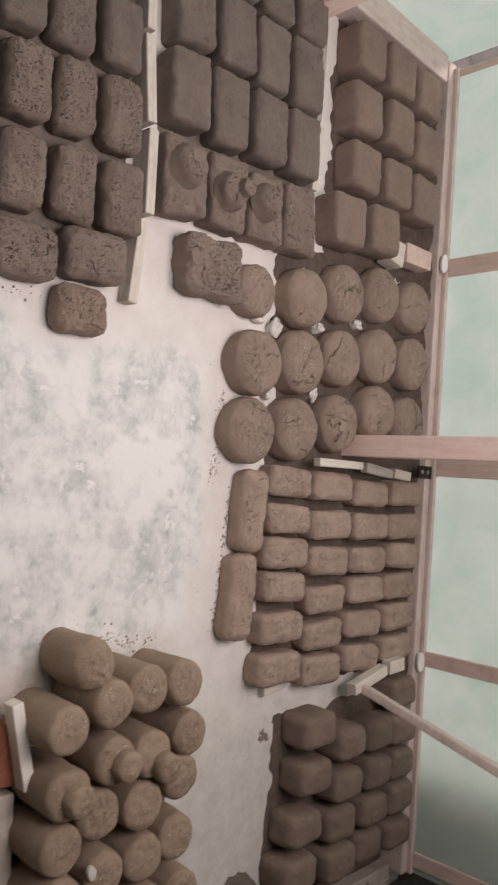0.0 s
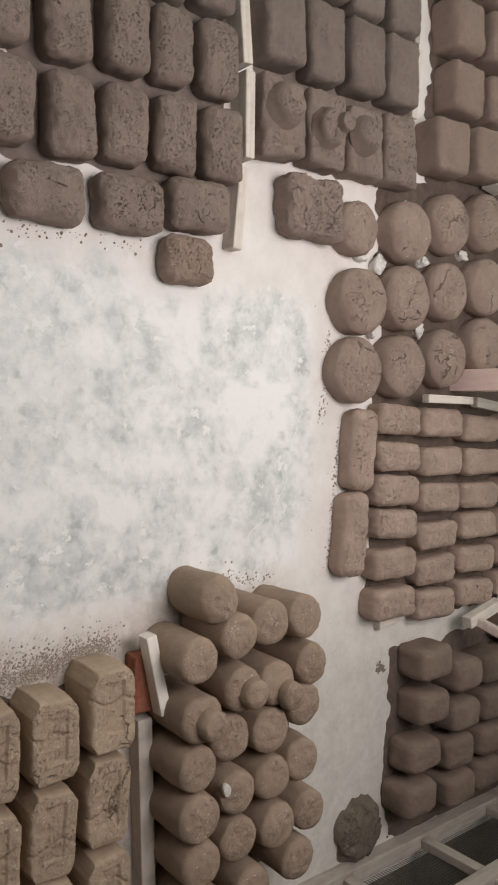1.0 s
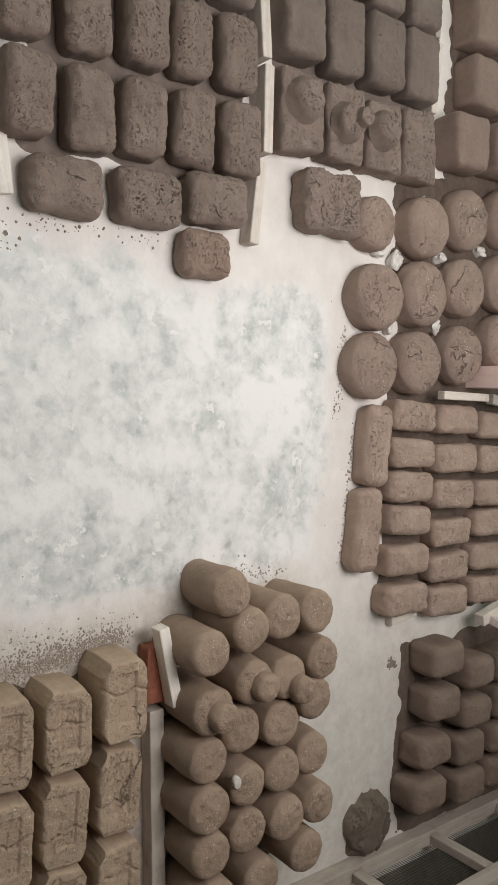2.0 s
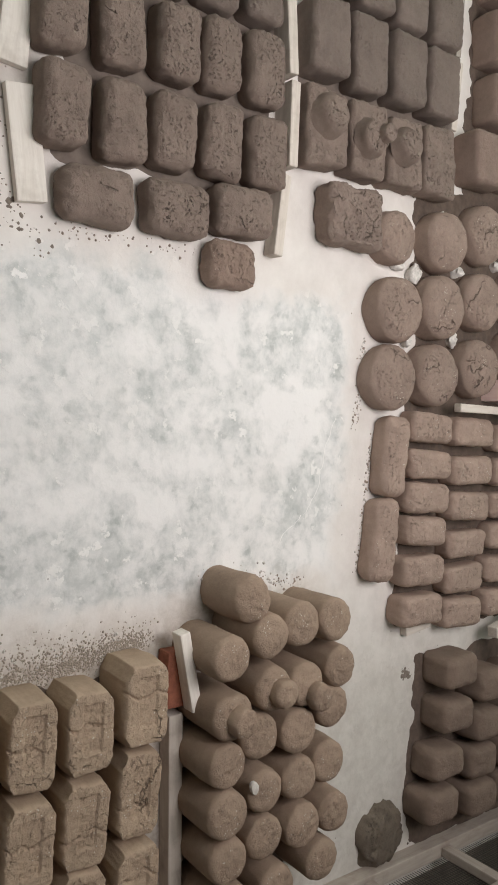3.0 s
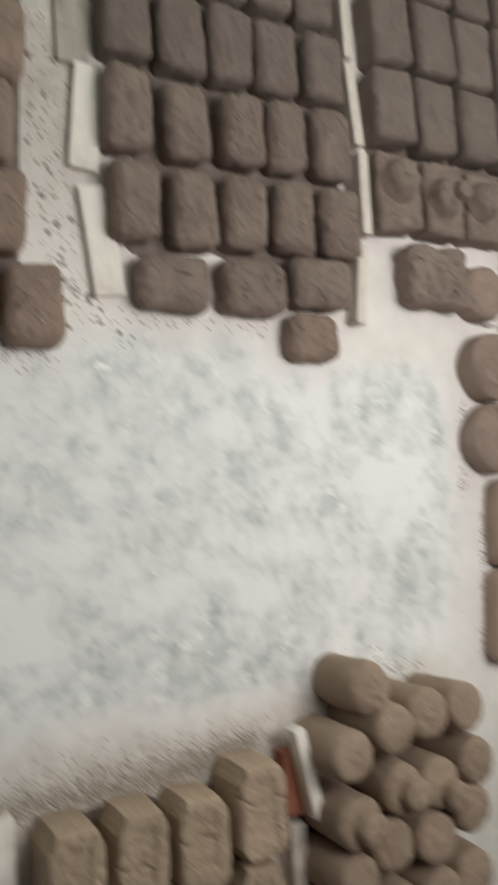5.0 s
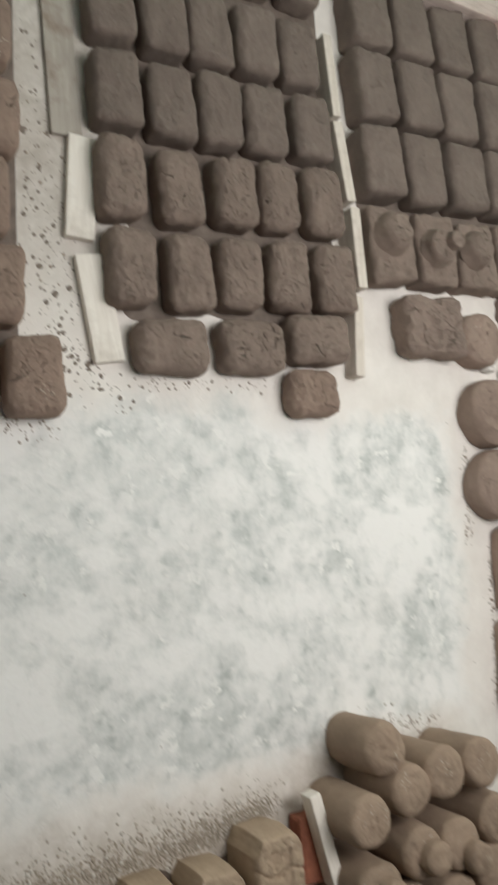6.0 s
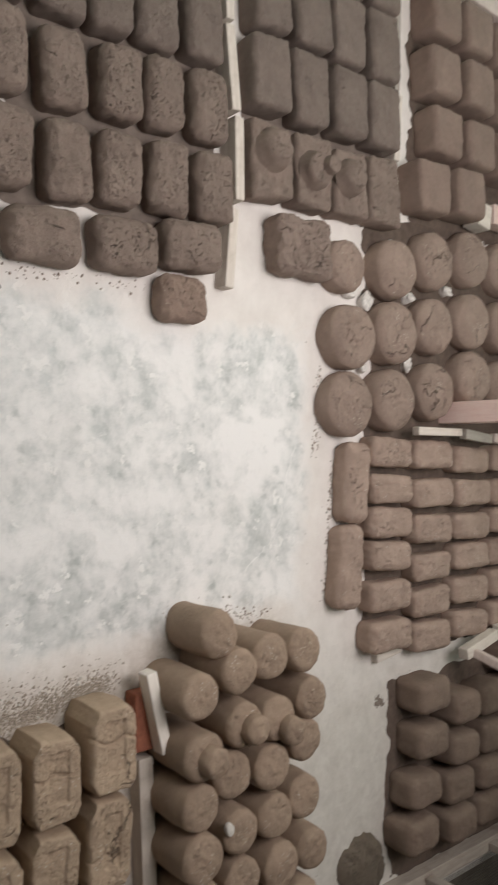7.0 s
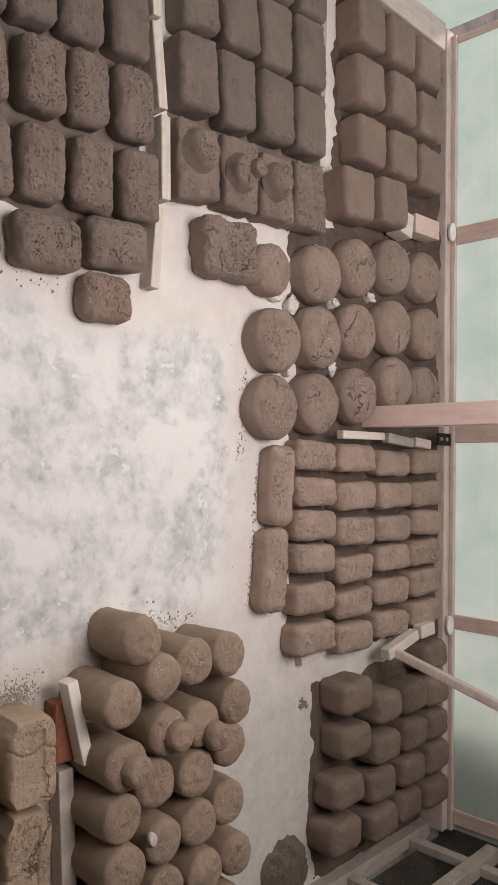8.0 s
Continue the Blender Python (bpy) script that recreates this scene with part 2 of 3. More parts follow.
    dots = calc(nt, "MULTIPLY", grey(nt, sp.outputs["Distance"], 0.08, 0.04), grey(nt, noise_tex(nt, pos, 3.3, 3), 0.57, 0.62))
    col = mix(nt, dots, col, (0.25, 0.21, 0.18))
    link(nt, col, b.inputs["Base Color"])
    link(nt, grey(nt, wet, 1.5, -0.3), b.inputs["Roughness"])
    b.inputs["Specular IOR Level"].default_value = 0.3
    hgt = calc(nt, "ADD", calc(nt, "MULTIPLY", fine, 0.6), calc(nt, "MULTIPLY", grain, 0.12))
    hgt = calc(nt, "ADD", hgt, calc(nt, "SUBTRACT", calc(nt, "MULTIPLY", flake, 0.5), calc(nt, "MULTIPLY", wet, 0.5)))
    bump(nt, b, hgt, 0.35, 0.005)
    return m


FLOOR = floor_material()


def sheet_material():
    """Pale green translucent sheeting, dusty, daylight behind it."""
    m, nt, b = nodes_of("green_sheeting")
    geo = nt.nodes.new("ShaderNodeNewGeometry")
    n = noise_tex(nt, geo.outputs["Position"], 5, 5, 0.6, 0.5)
    col = mix(nt, grey(nt, n, 0.35, 0.7), (0.86, 0.92, 0.88), (0.72, 0.84, 0.78))
    link(nt, col, b.inputs["Base Color"])
    b.inputs["Roughness"].default_value = 0.45
    tr = nt.nodes.new("ShaderNodeBsdfTranslucent")
    link(nt, col, tr.inputs["Color"])
    ms = nt.nodes.new("ShaderNodeMixShader")
    ms.inputs[0].default_value = 0.62
    link(nt, b.outputs[0], ms.inputs[1])
    link(nt, tr.outputs[0], ms.inputs[2])
    link(nt, ms.outputs[0], nt.nodes["Material Output"].inputs["Surface"])
    bump(nt, b, n, 0.3, 0.01)
    return m


SHEET = sheet_material()


# ---------- mesh helpers ----------
def finish(bm, name, material, smooth=True):
    me = bpy.data.meshes.new(name)
    bm.normal_update()
    bm.to_mesh(me)
    bm.free()
    me.materials.append(material)
    if smooth:
        for p in me.polygons:
            p.use_smooth = True
    return me


def part(name, bm, material, parent, label="", smooth=False):
    ob = new(name, finish(bm, name, material, smooth))
    ob.parent = parent
    return tagged(ob, label)


def box_bm(x0, y0, z0, x1, y1, z1, bevel=0.003):
    bm = bmesh.new()
    bmesh.ops.create_cube(bm, size=1)
    for v in bm.verts:
        v.co = Vector(((x0 + x1) / 2 + v.co.x * (x1 - x0), (y0 + y1) / 2 + v.co.y * (y1 - y0), (z0 + z1) / 2 + v.co.z * (z1 - z0)))
    if bevel:
        bmesh.ops.bevel(bm, geom=list(bm.edges), offset=bevel, segments=2, affect="EDGES", profile=0.6)
    return bm


def wobble(co, seed, amp, scale):
    p = Vector((co.x * scale + seed * 7.3, co.y * scale - seed * 3.1, co.z * scale + seed * 1.7))
    return noise.noise(p) * amp


def spread(n):
    """Steps over -1..1 that crowd towards both ends."""
    return [math.sin((i / n - 0.5) * math.pi) * 0.45 + (2 * i / n - 1) * 0.55 for i in range(n + 1)]


def loaf_bm(sx, sy, h, r, seed, chamfer=0.0, recess=False, n=14, nz=8, rough=0.004, crown=0.0):
    """A clay block: rounded box standing on z = 0, sides slightly bellied, top uneven. chamfer cuts the upright corners."""
    bm = bmesh.new()
    us, vs, ws = spread(n), spread(n), spread(nz)
    hx, hy = sx / 2, sy / 2
    grid = {}
    lean = (wobble(Vector((seed, 1, 2)), 1, 0.10, 3.7), wobble(Vector((4, seed, 2)), 2, 0.10, 3.7))

    def vert(i, j, k):
        key = (i, j, k)
        if key in grid:
            return grid[key]
        p = Vector((us[i] * hx, vs[j] * hy, (ws[k] + 1) / 2 * h))
        rb = min(r, h * 0.45)
        q = Vector((max(-hx + r, min(hx - r, p.x)), max(-hy + r, min(hy - r, p.y)), max(rb * 0.5, min(h - rb, p.z))))
        d = p - q
        if d.length > 1e-6:
            lim = r if abs(d.z) < 1e-6 else rb
            if d.z < 0:
                lim = min(lim, rb * 0.5) if abs(d.x) + abs(d.y) < 1e-6 else lim
            p = q + d.normalized() * min(d.length, lim)
        if chamfer:
            over = abs(p.x) / hx + abs(p.y) / hy * 1.0 - (2 - chamfer)
            if over > 0:
                s = 1 - over / (abs(p.x) / hx + abs(p.y) / hy)
                p.x, p.y = p.x * s, p.y * s
        p.x *= 1 + lean[0] * p.y / hy
        p.y *= 1 + lean[1] * p.x / hx
        t = p.z / h
        belly = 1 + 0.03 * math.sin(t * math.pi)
        p.x, p.y = p.x * belly, p.y * belly
        out = Vector((p.x, p.y, 0)).normalized() if Vector((p.x, p.y)).length > 1e-5 else Vector()
        p += out * (wobble(p, seed, rough, 16) + wobble(p, seed + 9, rough * 0.5, 50) + wobble(p, seed + 11, rough * 0.45, 110) * (0.3 + t))
        if t > 0.75:
            p.z += wobble(p, seed + 4, rough * 1.1, 14) + wobble(p, seed + 5, rough * 0.8, 60)
            p.z += crown * (1 - (p.x / hx) ** 2) * (1 - (p.y / hy) ** 2)
        if recess and t > 0.8:
            # pressed panel: a groove round it, its floor a little lower, and a crack across the block
            ax, ay = abs(p.x + 0.10 * hx) / (hx * 0.62), abs(p.y - 0.04 * hy) / (hy * 0.42)
            if max((ax - 1) * hx * 0.62, (ay - 1) * hy * 0.42) < 0:
                p.z -= 0.007
            gap = abs(p.x - wobble(Vector((p.y, seed, 0)), seed, 0.03, 25) - 0.25 * hx * math.sin(seed * 5))
            if gap < 0.0026:
                p.z -= 0.009
        p.z = max(p.z, 0.0)
        grid[key] = bm.verts.new(p)
        return grid[key]

    def face(a, b, c, d):
        bm.faces.new((vert(*a), vert(*b), vert(*c), vert(*d)))

    for i in range(n):
        for j in range(n):
            face((i, j, nz), (i + 1, j, nz), (i + 1, j + 1, nz), (i, j + 1, nz))
    for k in range(nz):
        for i in range(n):
            face((i, 0, k), (i + 1, 0, k), (i + 1, 0, k + 1), (i, 0, k + 1))
            face((i + 1, n, k), (i, n, k), (i, n, k + 1), (i + 1, n, k + 1))
            face((0, i + 1, k), (0, i, k), (0, i, k + 1), (0, i + 1, k + 1))
            face((n, i, k), (n, i + 1, k), (n, i + 1, k + 1), (n, i, k + 1))
    return bm


def drum_bm(rad, h, seed, r=0.012, oval=1.0, rough=0.003, seg=36, dome=0.0):
    """A round clay pug standing on z = 0."""
    bm = bmesh.new()
    prof = [(rad * 0.985, 0.0), (rad, h * 0.12), (rad * 1.015, h * 0.35), (rad * 1.01, min(h * 0.6, h - r * 1.3))]
    prof += [(rad - r + r * math.cos(a), h - r + r * math.sin(a)) for a in (0.0, 0.25, 0.5, 0.8, 1.1, 1.35, 1.55)]
    prof += [((rad - r) * f, h + dome * (1 - f * f)) for f in (0.9, 0.75, 0.6, 0.45, 0.3, 0.15)]
    rings = []
    for rr, z in prof:
        ring = []
        for i in range(seg):
            a = 2 * math.pi * i / seg
            p = Vector((rr * math.cos(a) * oval, rr * math.sin(a), z))
            out = Vector((math.cos(a), math.sin(a), 0))
            if rr > rad * 0.9:
                p += out * (wobble(p, seed, rough, 14) + wobble(p, seed + 2, rough * 0.6, 45) + wobble(p, seed + 6, rough * 0.5, 90) * (z > h * 0.6))
            if z > h * 0.8:
                p.z += wobble(p, seed + 3, rough * 1.2, 18) + wobble(p, seed + 5, rough * 0.9, 55)
            ring.append(bm.verts.new(p))
        rings.append(ring)
    for a, b in zip(rings, rings[1:]):
        for i in range(seg):
            j = (i + 1) % seg
            bm.faces.new((a[i], a[j], b[j], b[i]))
    c = bm.verts.new((0, 0, h + dome))
    for i in range(seg):
        bm.faces.new((rings[-1][i], rings[-1][(i + 1) % seg], c))
    return bm


def mound_bm(rad, h, flat, seed, seg=28):
    """A hand-pressed lump that runs out into what it sits on, with a small level top."""
    bm = bmesh.new()
    rings = []
    for k in range(9):
        f = k / 8
        rr, z = rad * (1 - f) + rad * flat * f, h * math.sin(f * math.pi / 2) ** 0.8
        ring = []
        for i in range(seg):
            a = 2 * math.pi * i / seg
            p = Vector((rr * math.cos(a), rr * math.sin(a), z))
            ring.append(bm.verts.new(p * (1 + wobble(p, seed, 0.10, 30)) + Vector((0, 0, wobble(p, seed + 4, 0.003, 60)))))
        rings.append(ring)
    for a, b in zip(rings, rings[1:]):
        for i in range(seg):
            j = (i + 1) % seg
            bm.faces.new((a[i], a[j], b[j], b[i]))
    bm.faces.new(rings[-1])
    return bm


rng = random.Random(7)


def place(name, bm, material, m, label, category, group="", smooth=True):
    ob = new(name, finish(bm, name, material, smooth))
    ob.matrix_world = m
    return tagged(ob, label, category, group)


# ---------- structure ----------
WX0, WX1, WY0, WY1, WH = -1.79, 1.485, -1.3, 2.86, 2.4


def structure(name, bm, material, smooth=False):
    return tagged(new(name, finish(bm, name, material, smooth)), kind="structure")


bm = bmesh.new()
bmesh.ops.create_grid(bm, x_segments=60, y_segments=80, size=1)
for v in bm.verts:
    v.co = Vector(((WX0 - 0.1) + (v.co.x + 1) / 2 * (WX1 - WX0 + 0.2), (WY0 - 0.1) + (v.co.y + 1) / 2 * (WY1 - WY0 + 0.2), 0))
    v.co.z = wobble(v.co, 3, 0.003, 3)
tagged(structure("floor", bm, FLOOR, True), "white lime screed floor with damp grey-green blotches", "floor")
bm = bmesh.new()
bmesh.ops.create_grid(bm, x_segments=1, y_segments=1, size=400)
for v in bm.verts:
    v.co.z = -0.06
structure("ground", bm, SOIL)

# far wall: sheeting on studs above a timber sill
far = tagged(new("wall_far"), "pale green translucent sheeting on timber studs", "wall", kind="structure")
part("sheet", box_bm(WX0, WY1 + 0.005, 0.06, WX1, WY1 + 0.012, WH, 0), SHEET, far)
part("sill", box_bm(WX0 - 0.02, WY1 - 0.055, 0, WX1, WY1 + 0.004, 0.105, 0.006), WOOD_RAIL, far, "dusty timber sill")
part("lip", box_bm(WX0, WY1 - 0.018, 0.105, WX1, WY1 + 0.004, 0.125, 0.004), WOOD_RAIL, far)
for x, w in ((-0.945, 0.075), (-0.125, 0.075), (0.645, 0.06), (1.43, 0.06), (-1.772, 0.03)):
    part("stud", box_bm(x - w / 2, WY1 - 0.008, 0.125, x + w / 2, WY1 + 0.004, WH, 0.004), WOOD_STUD, far)
left = tagged(new("wall_left"), "pale green translucent sheeting above a timber sill", "wall", kind="structure")
part("sheet", box_bm(WX0 - 0.052, WY0, 0.06, WX0 - 0.045, WY1, WH, 0), SHEET, left)
part("sill", box_bm(WX0 - 0.04, WY0, 0, WX0 + 0.075, WY1 - 0.056, 0.10, 0.006), WOOD_RAIL_Y, left, "dusty timber sill")
for y in (1.3, 0.5, -0.3):
    part("stud", box_bm(WX0 - 0.044, y - 0.035, 0.1, WX0 - 0.03, y + 0.035, WH, 0.004), WOOD_STUD, left)

# side wall: open lattice of battens with wire netting
side = tagged(new("wall_right"), "timber batten lattice with dark wire netting", "wall", kind="structure")
for z in (0.0, 0.30, 0.9, 1.5, 2.1):
    part("rail", box_bm(WX1 - 0.026, WY0, z, WX1 + 0.026, WY1 - 0.06, z + 0.054, 0.004), WOOD_SIDE_Y, side)
for i in range(9):
    y = 2.66 - i * 0.40
    part("batten", box_bm(WX1 - 0.012, y - 0.022, 0.055, WX1 + 0.02, y + 0.022, WH, 0.004), WOOD_SIDE, side)
bm = bmesh.new()
for i in range(150):
    z = 0.1 + i * 0.012
    if z < 1.5:
        bmesh.ops.create_cube(bm, size=1, matrix=Matrix.Translation((WX1 + 0.034, 1.9, z)) @ Matrix.Diagonal((0.0016, 1.9, 0.0016, 1)))
for i in range(155):
    bmesh.ops.create_cube(bm, size=1, matrix=Matrix.Translation((WX1 + 0.034, 0.96 + i * 0.012, 0.8)) @ Matrix.Diagonal((0.0016, 0.0016, 1.5, 1)))
tagged(part("netting", bm, WIRE, side, "fine dark wire netting"), kind="stuff")
structure("wall_outer", box_bm(WX1 + 0.7, WY0, -0.06, WX1 + 0.8, WY1 + 1.0, 3.0, 0), OUTER_WALL)
# unseen slab added to keep sky light off the netting side
structure("sky_blocker", box_bm(WX1 + 0.11, WY0, 2.48, WX1 + 0.69, WY1 + 0.18, 2.54, 0), UNSEEN_RENDER)
# unseen wall added behind the camera to hold back fill light
structure("unseen_near_wall", box_bm(WX0 - 0.05, WY0 - 0.1, 0, WX1 + 0.05, WY0, WH, 0), UNSEEN_RENDER)
# unseen ceiling and sheet, added to close the top, with an opening for the area lamp
OX0, OX1, OY0, OY1 = -1.05, 0.15, 0.65, 2.35
bm = bmesh.new()
for a in ((WX0 - 0.1, WY0 - 0.1, OX0, WY1 + 0.05), (OX1, WY0 - 0.1, WX1 + 0.1, WY1 + 0.05), (OX0, WY0 - 0.1, OX1, OY0), (OX0, OY1, OX1, WY1 + 0.05)):
    bmesh.ops.create_cube(bm, size=1, matrix=Matrix.Translation(((a[0] + a[2]) / 2, (a[1] + a[3]) / 2, WH + 0.04)) @ Matrix.Diagonal((a[2] - a[0], a[3] - a[1], 0.08, 1)))
structure("unseen_ceiling", bm, UNSEEN_RENDER)
structure("unseen_roof_sheet", box_bm(OX0 - 0.1, OY0 - 0.1, WH + 0.082, OX1 + 0.1, OY1 + 0.1, WH + 0.09, 0), SHEET)
# unseen box added outside to shade the right end of the far sheeting
structure("sheet_shade_box", box_bm(0.95, 3.05, -0.06, WX1 + 0.69, 3.6, 3.2, 0), SOIL)

# ---------- timber ----------
post = tagged(new("timber_post"), "pink primed square timber post standing between the clay", "post")
post.location = (-0.172, 2.40, 0)
part("shaft", box_bm(-0.039, -0.03, 0, 0.039, 0.05, WH, 0.004), WOOD_PINK, post)
post = tagged(new("timber_post"), "pink primed square timber post by the side wall", "post")
post.location = (-1.68, 2.02, 0)
part("shaft", box_bm(-0.045, -0.03, 0, 0.045, 0.045, WH, 0.004), WOOD_PINK, post)


def rod_bm(a, b, w, d):
    a, b = Vector(a), Vector(b)
    bm = box_bm(-w / 2, -d / 2, 0, w / 2, d / 2, (b - a).length, 0.006)
    bm.transform(Matrix.Translation(a) @ (b - a).to_track_quat("Z", "Y").to_matrix().to_4x4())
    return bm


place("leaning_stick", rod_bm((0.70, 2.46, 0.075), (1.02, 2.40, 1.42), 0.046, 0.03), WOOD_RAIL, Matrix(), "grey-white wooden stick leaning up from the bricks", "stick", smooth=False)


def spacer(x0, y0, x1, y1, z, w, h, material, label, tilt=0.0, group="wooden spacers"):
    """A short length of board from one end to the other, standing on edge or lying flat."""
    l = math.hypot(x1 - x0, y1 - y0)
    bm = box_bm(-l / 2, -w / 2, 0, l / 2, w / 2, h, 0.004)
    for v in bm.verts:
        v.co += Vector((0, wobble(v.co, x0 * 9, 0.004, 9), wobble(v.co, y0 * 9, 0.002, 9)))
    m = Matrix.Translation(((x0 + x1) / 2, (y0 + y1) / 2, z)) @ pose(0, 0, 0, tilt, 0, math.degrees(math.atan2(y1 - y0, x1 - x0)))
    return place("wooden_spacer", bm, material, m, label, "board", group, False)


ON_EDGE = "pale wooden board standing on edge between clay blocks"
spacer(-1.47, 1.29, -1.22, 1.305, 0, 0.03, 0.07, WOOD_PALE, ON_EDGE)
spacer(-1.205, 1.305, -0.97, 1.33, 0, 0.032, 0.07, WOOD_PALE, ON_EDGE)
spacer(-0.955, 1.34, -0.72, 1.345, 0, 0.032, 0.07, WOOD_PALE, ON_EDGE)
spacer(-0.705, 1.345, -0.475, 1.325, 0, 0.034, 0.045, WOOD_PALE, "pale wooden board on edge with clay smeared end", -6)
FLAT = "pale wooden board lying flat on the floor"
spacer(-1.015, 0.576, -0.76, 0.562, 0.001, 0.070, 0.022, WOOD_BLEACHED, FLAT)
spacer(-0.724, 0.584, -0.470, 0.625, 0.001, 0.072, 0.022, WOOD_BLEACHED, FLAT)
spacer(-1.78, 0.500, -1.014, 0.541, 0.001, 0.075, 0.014, WOOD_GREY, "long grey weathered board lying on the floor")
spacer(-1.62, 2.065, -1.27, 2.06, 0.0, 0.025, 0.05, WOOD_GREY, "grey board on edge between clay blocks")
spacer(-1.25, 2.06, -1.02, 2.05, 0.0, 0.028, 0.06, WOOD_PALE, ON_EDGE)
spacer(0.775, 1.072, 1.39, 1.108, 0.0, 0.042, 0.05, WOOD_PALE, "long pale grey plank on edge beside clay cylinders")
spacer(0.625, 0.385, 1.25, 0.405, 0.0, 0.04, 0.05, WOOD_BLEACHED, "long pale board on edge beside stamped clay blocks")
spacer(0.545, 1.055, 0.755, 1.105, 0.055, 0.03, 0.045, WOOD_BLEACHED, "pale wooden offcut lying on a red brick")
spacer(-0.095, 2.12, -0.098, 2.375, 0.076, 0.028, 0.03, WOOD_PALE, "pale wooden offcut resting on clay bricks")
spacer(-0.095, 2.40, -0.08, 2.57, 0.076, 0.035, 0.03, WOOD_GREY, "grey wooden offcut resting on clay bricks")
spacer(-0.085, 2.585, -0.075, 2.70, 0.076, 0.035, 0.03, WOOD_RAIL, "brown wooden offcut resting on clay bricks")
spacer(0.705, 2.40, 0.66, 2.60, 0.076, 0.04, 0.04, WOOD_PALE, "pale wooden offcut resting on clay bricks")
spacer(0.655, 2.62, 0.648, 2.72, 0.076, 0.05, 0.04, WOOD_PALE, "short pale wooden offcut resting on clay bricks")
spacer(0.672, 2.00, 0.655, 2.13, 0.0, 0.035, 0.03, WOOD_PALE, "dusty wooden offcut half buried in lime")
spacer(-0.935, 2.50, -0.925, 2.58, 0.02, 0.09, 0.07, WOOD_PALE, "short pale wooden block beside the sill")
spacer(-0.95, 2.60, -0.955, 2.78, 0.02, 0.075, 0.07, WOOD_STUD, "brown timber offcut beside the sill")
brick = place("red_brick", box_bm(0.605, 1.035, 0, 0.755, 1.125, 0.054, 0.008), RED_BRICK, Matrix(), "broken red brick under a wooden offcut", "brick", smooth=False)

# fixings on the sill
for x in (-0.955, 0.655):
    bm = drum_bm(0.038, 0.014, 2, 0.004, 0.45, 0.0005, 24)
    place("pipe_cap", bm, PLASTIC_WHITE, pose(x, WY1 - 0.035, 0.116, 18, 0, 0) @ pose(0, 0, 0, 0, 0, 90), "white plastic cap on the timber sill", "cap", "pipe caps")
bracket = tagged(new("iron_bracket"), "black iron bracket with two bolts on the sill", "bracket")
part("plate", box_bm(-0.125, 2.74, 0.106, -0.075, 2.84, 0.114, 0.002), IRON_BLACK, bracket)
for y in (2.76, 2.80):
    bm = drum_bm(0.008, 0.008, 1, 0.002, 1, 0.0002, 12)
    bm.transform(Matrix.Translation((-0.1, y, 0.114)))
    part("bolt", bm, STEEL, bracket)

# ---------- clay ----------
def clay_rows(name, spots, size, h, r, material, label, group, turn=0.0, jitter=3.0, **more):
    for i, (x, y) in enumerate(spots):
        k = rng.uniform(0.95, 1.03)
        bm = loaf_bm(size[0] * k, size[1] * rng.uniform(0.97, 1.02), h * rng.uniform(0.94, 1.06), r, x * 31 + y * 17, **more)
        place(name, bm, material, pose(x, y, 0, 0, 0, turn + rng.uniform(-jitter, jitter)), label, "clay block", group)


# open field of loaves: the rows far from the open floor are wire-cut, with clipped corners
ROUNDED = [(-0.696, 0.668), (-0.697, 0.820), (-0.713, 0.962), (-0.729, 1.108), (-0.739, 1.255), (-0.911, 0.650), (-0.913, 0.802), (-0.931, 0.957), (-0.946, 1.092), (-0.957, 1.236)]
CLIPPED = [(-1.136, 0.646), (-1.135, 0.790), (-1.146, 0.926), (-1.156, 1.064), (-1.166, 1.212), (-1.366, 0.637), (-1.362, 0.777), (-1.370, 0.909), (-1.381, 1.050), (-1.386, 1.190)]
CLIPPED += [(-1.60, 0.63), (-1.625, 0.765), (-1.628, 0.915), (-1.64, 1.06), (-1.64, 1.205)]
clay_rows("clay_loaf", [(x, y + 0.004) for x, y in ROUNDED], (0.190, 0.120), 0.084, 0.030, CLAY_GREY, "grey-brown half-dry clay loaf with pitted top", "grey clay loaves", 3, n=24, rough=0.006)
clay_rows("clipped_clay_loaf", [(x, y + 0.004) for x, y in CLIPPED], (0.190, 0.122), 0.080, 0.022, CLAY_DARK, "dark grey clay loaf with clipped corners", "grey clay loaves", 3, 2, n=22, rough=0.005, chamfer=0.16)
clay_rows("clay_loaf", [(-0.512, 0.770), (-0.528, 0.990), (-0.563, 1.195)], (0.132, 0.186), 0.08, 0.032, CLAY_GREY, "grey-brown cracked clay loaf at the row's end", "grey clay loaves", 3, n=24, rough=0.006)
clay_rows("clay_loaf", [(-0.419, 1.170)], (0.122, 0.150), 0.07, 0.032, CLAY_LOAF, "short brown clay loaf on the open floor", "grey clay loaves", 3, n=26, rough=0.007)
I = [(-0.418, 0.282), (-0.418, 0.441), (-0.617, 0.221), (-0.617, 0.361), (-0.812, 0.186), (-0.812, 0.331), (-1.003, 0.203), (-1.001, 0.354), (-1.205, 0.197), (-1.203, 0.337), (-1.405, 0.190), (-1.398, 0.320), (-1.60, 0.2), (-1.60, 0.335)]
I += [(-0.420, 0.128), (-0.620, 0.085), (-0.820, 0.048), (-1.010, 0.064), (-1.22, 0.060), (-1.41, 0.055), (-1.60, 0.06)]
clay_rows("clay_loaf", I, (0.176, 0.126), 0.085, 0.028, CLAY_LOAF, "reddish-brown half-dry clay loaf with pitted top", "brown clay loaves", 2, n=22, rough=0.005)
B = [(x - 0.05 * (y - 1.42), y) for x in (-1.112, -1.348, -1.584) for y in (1.45, 1.62, 1.79, 1.96)]
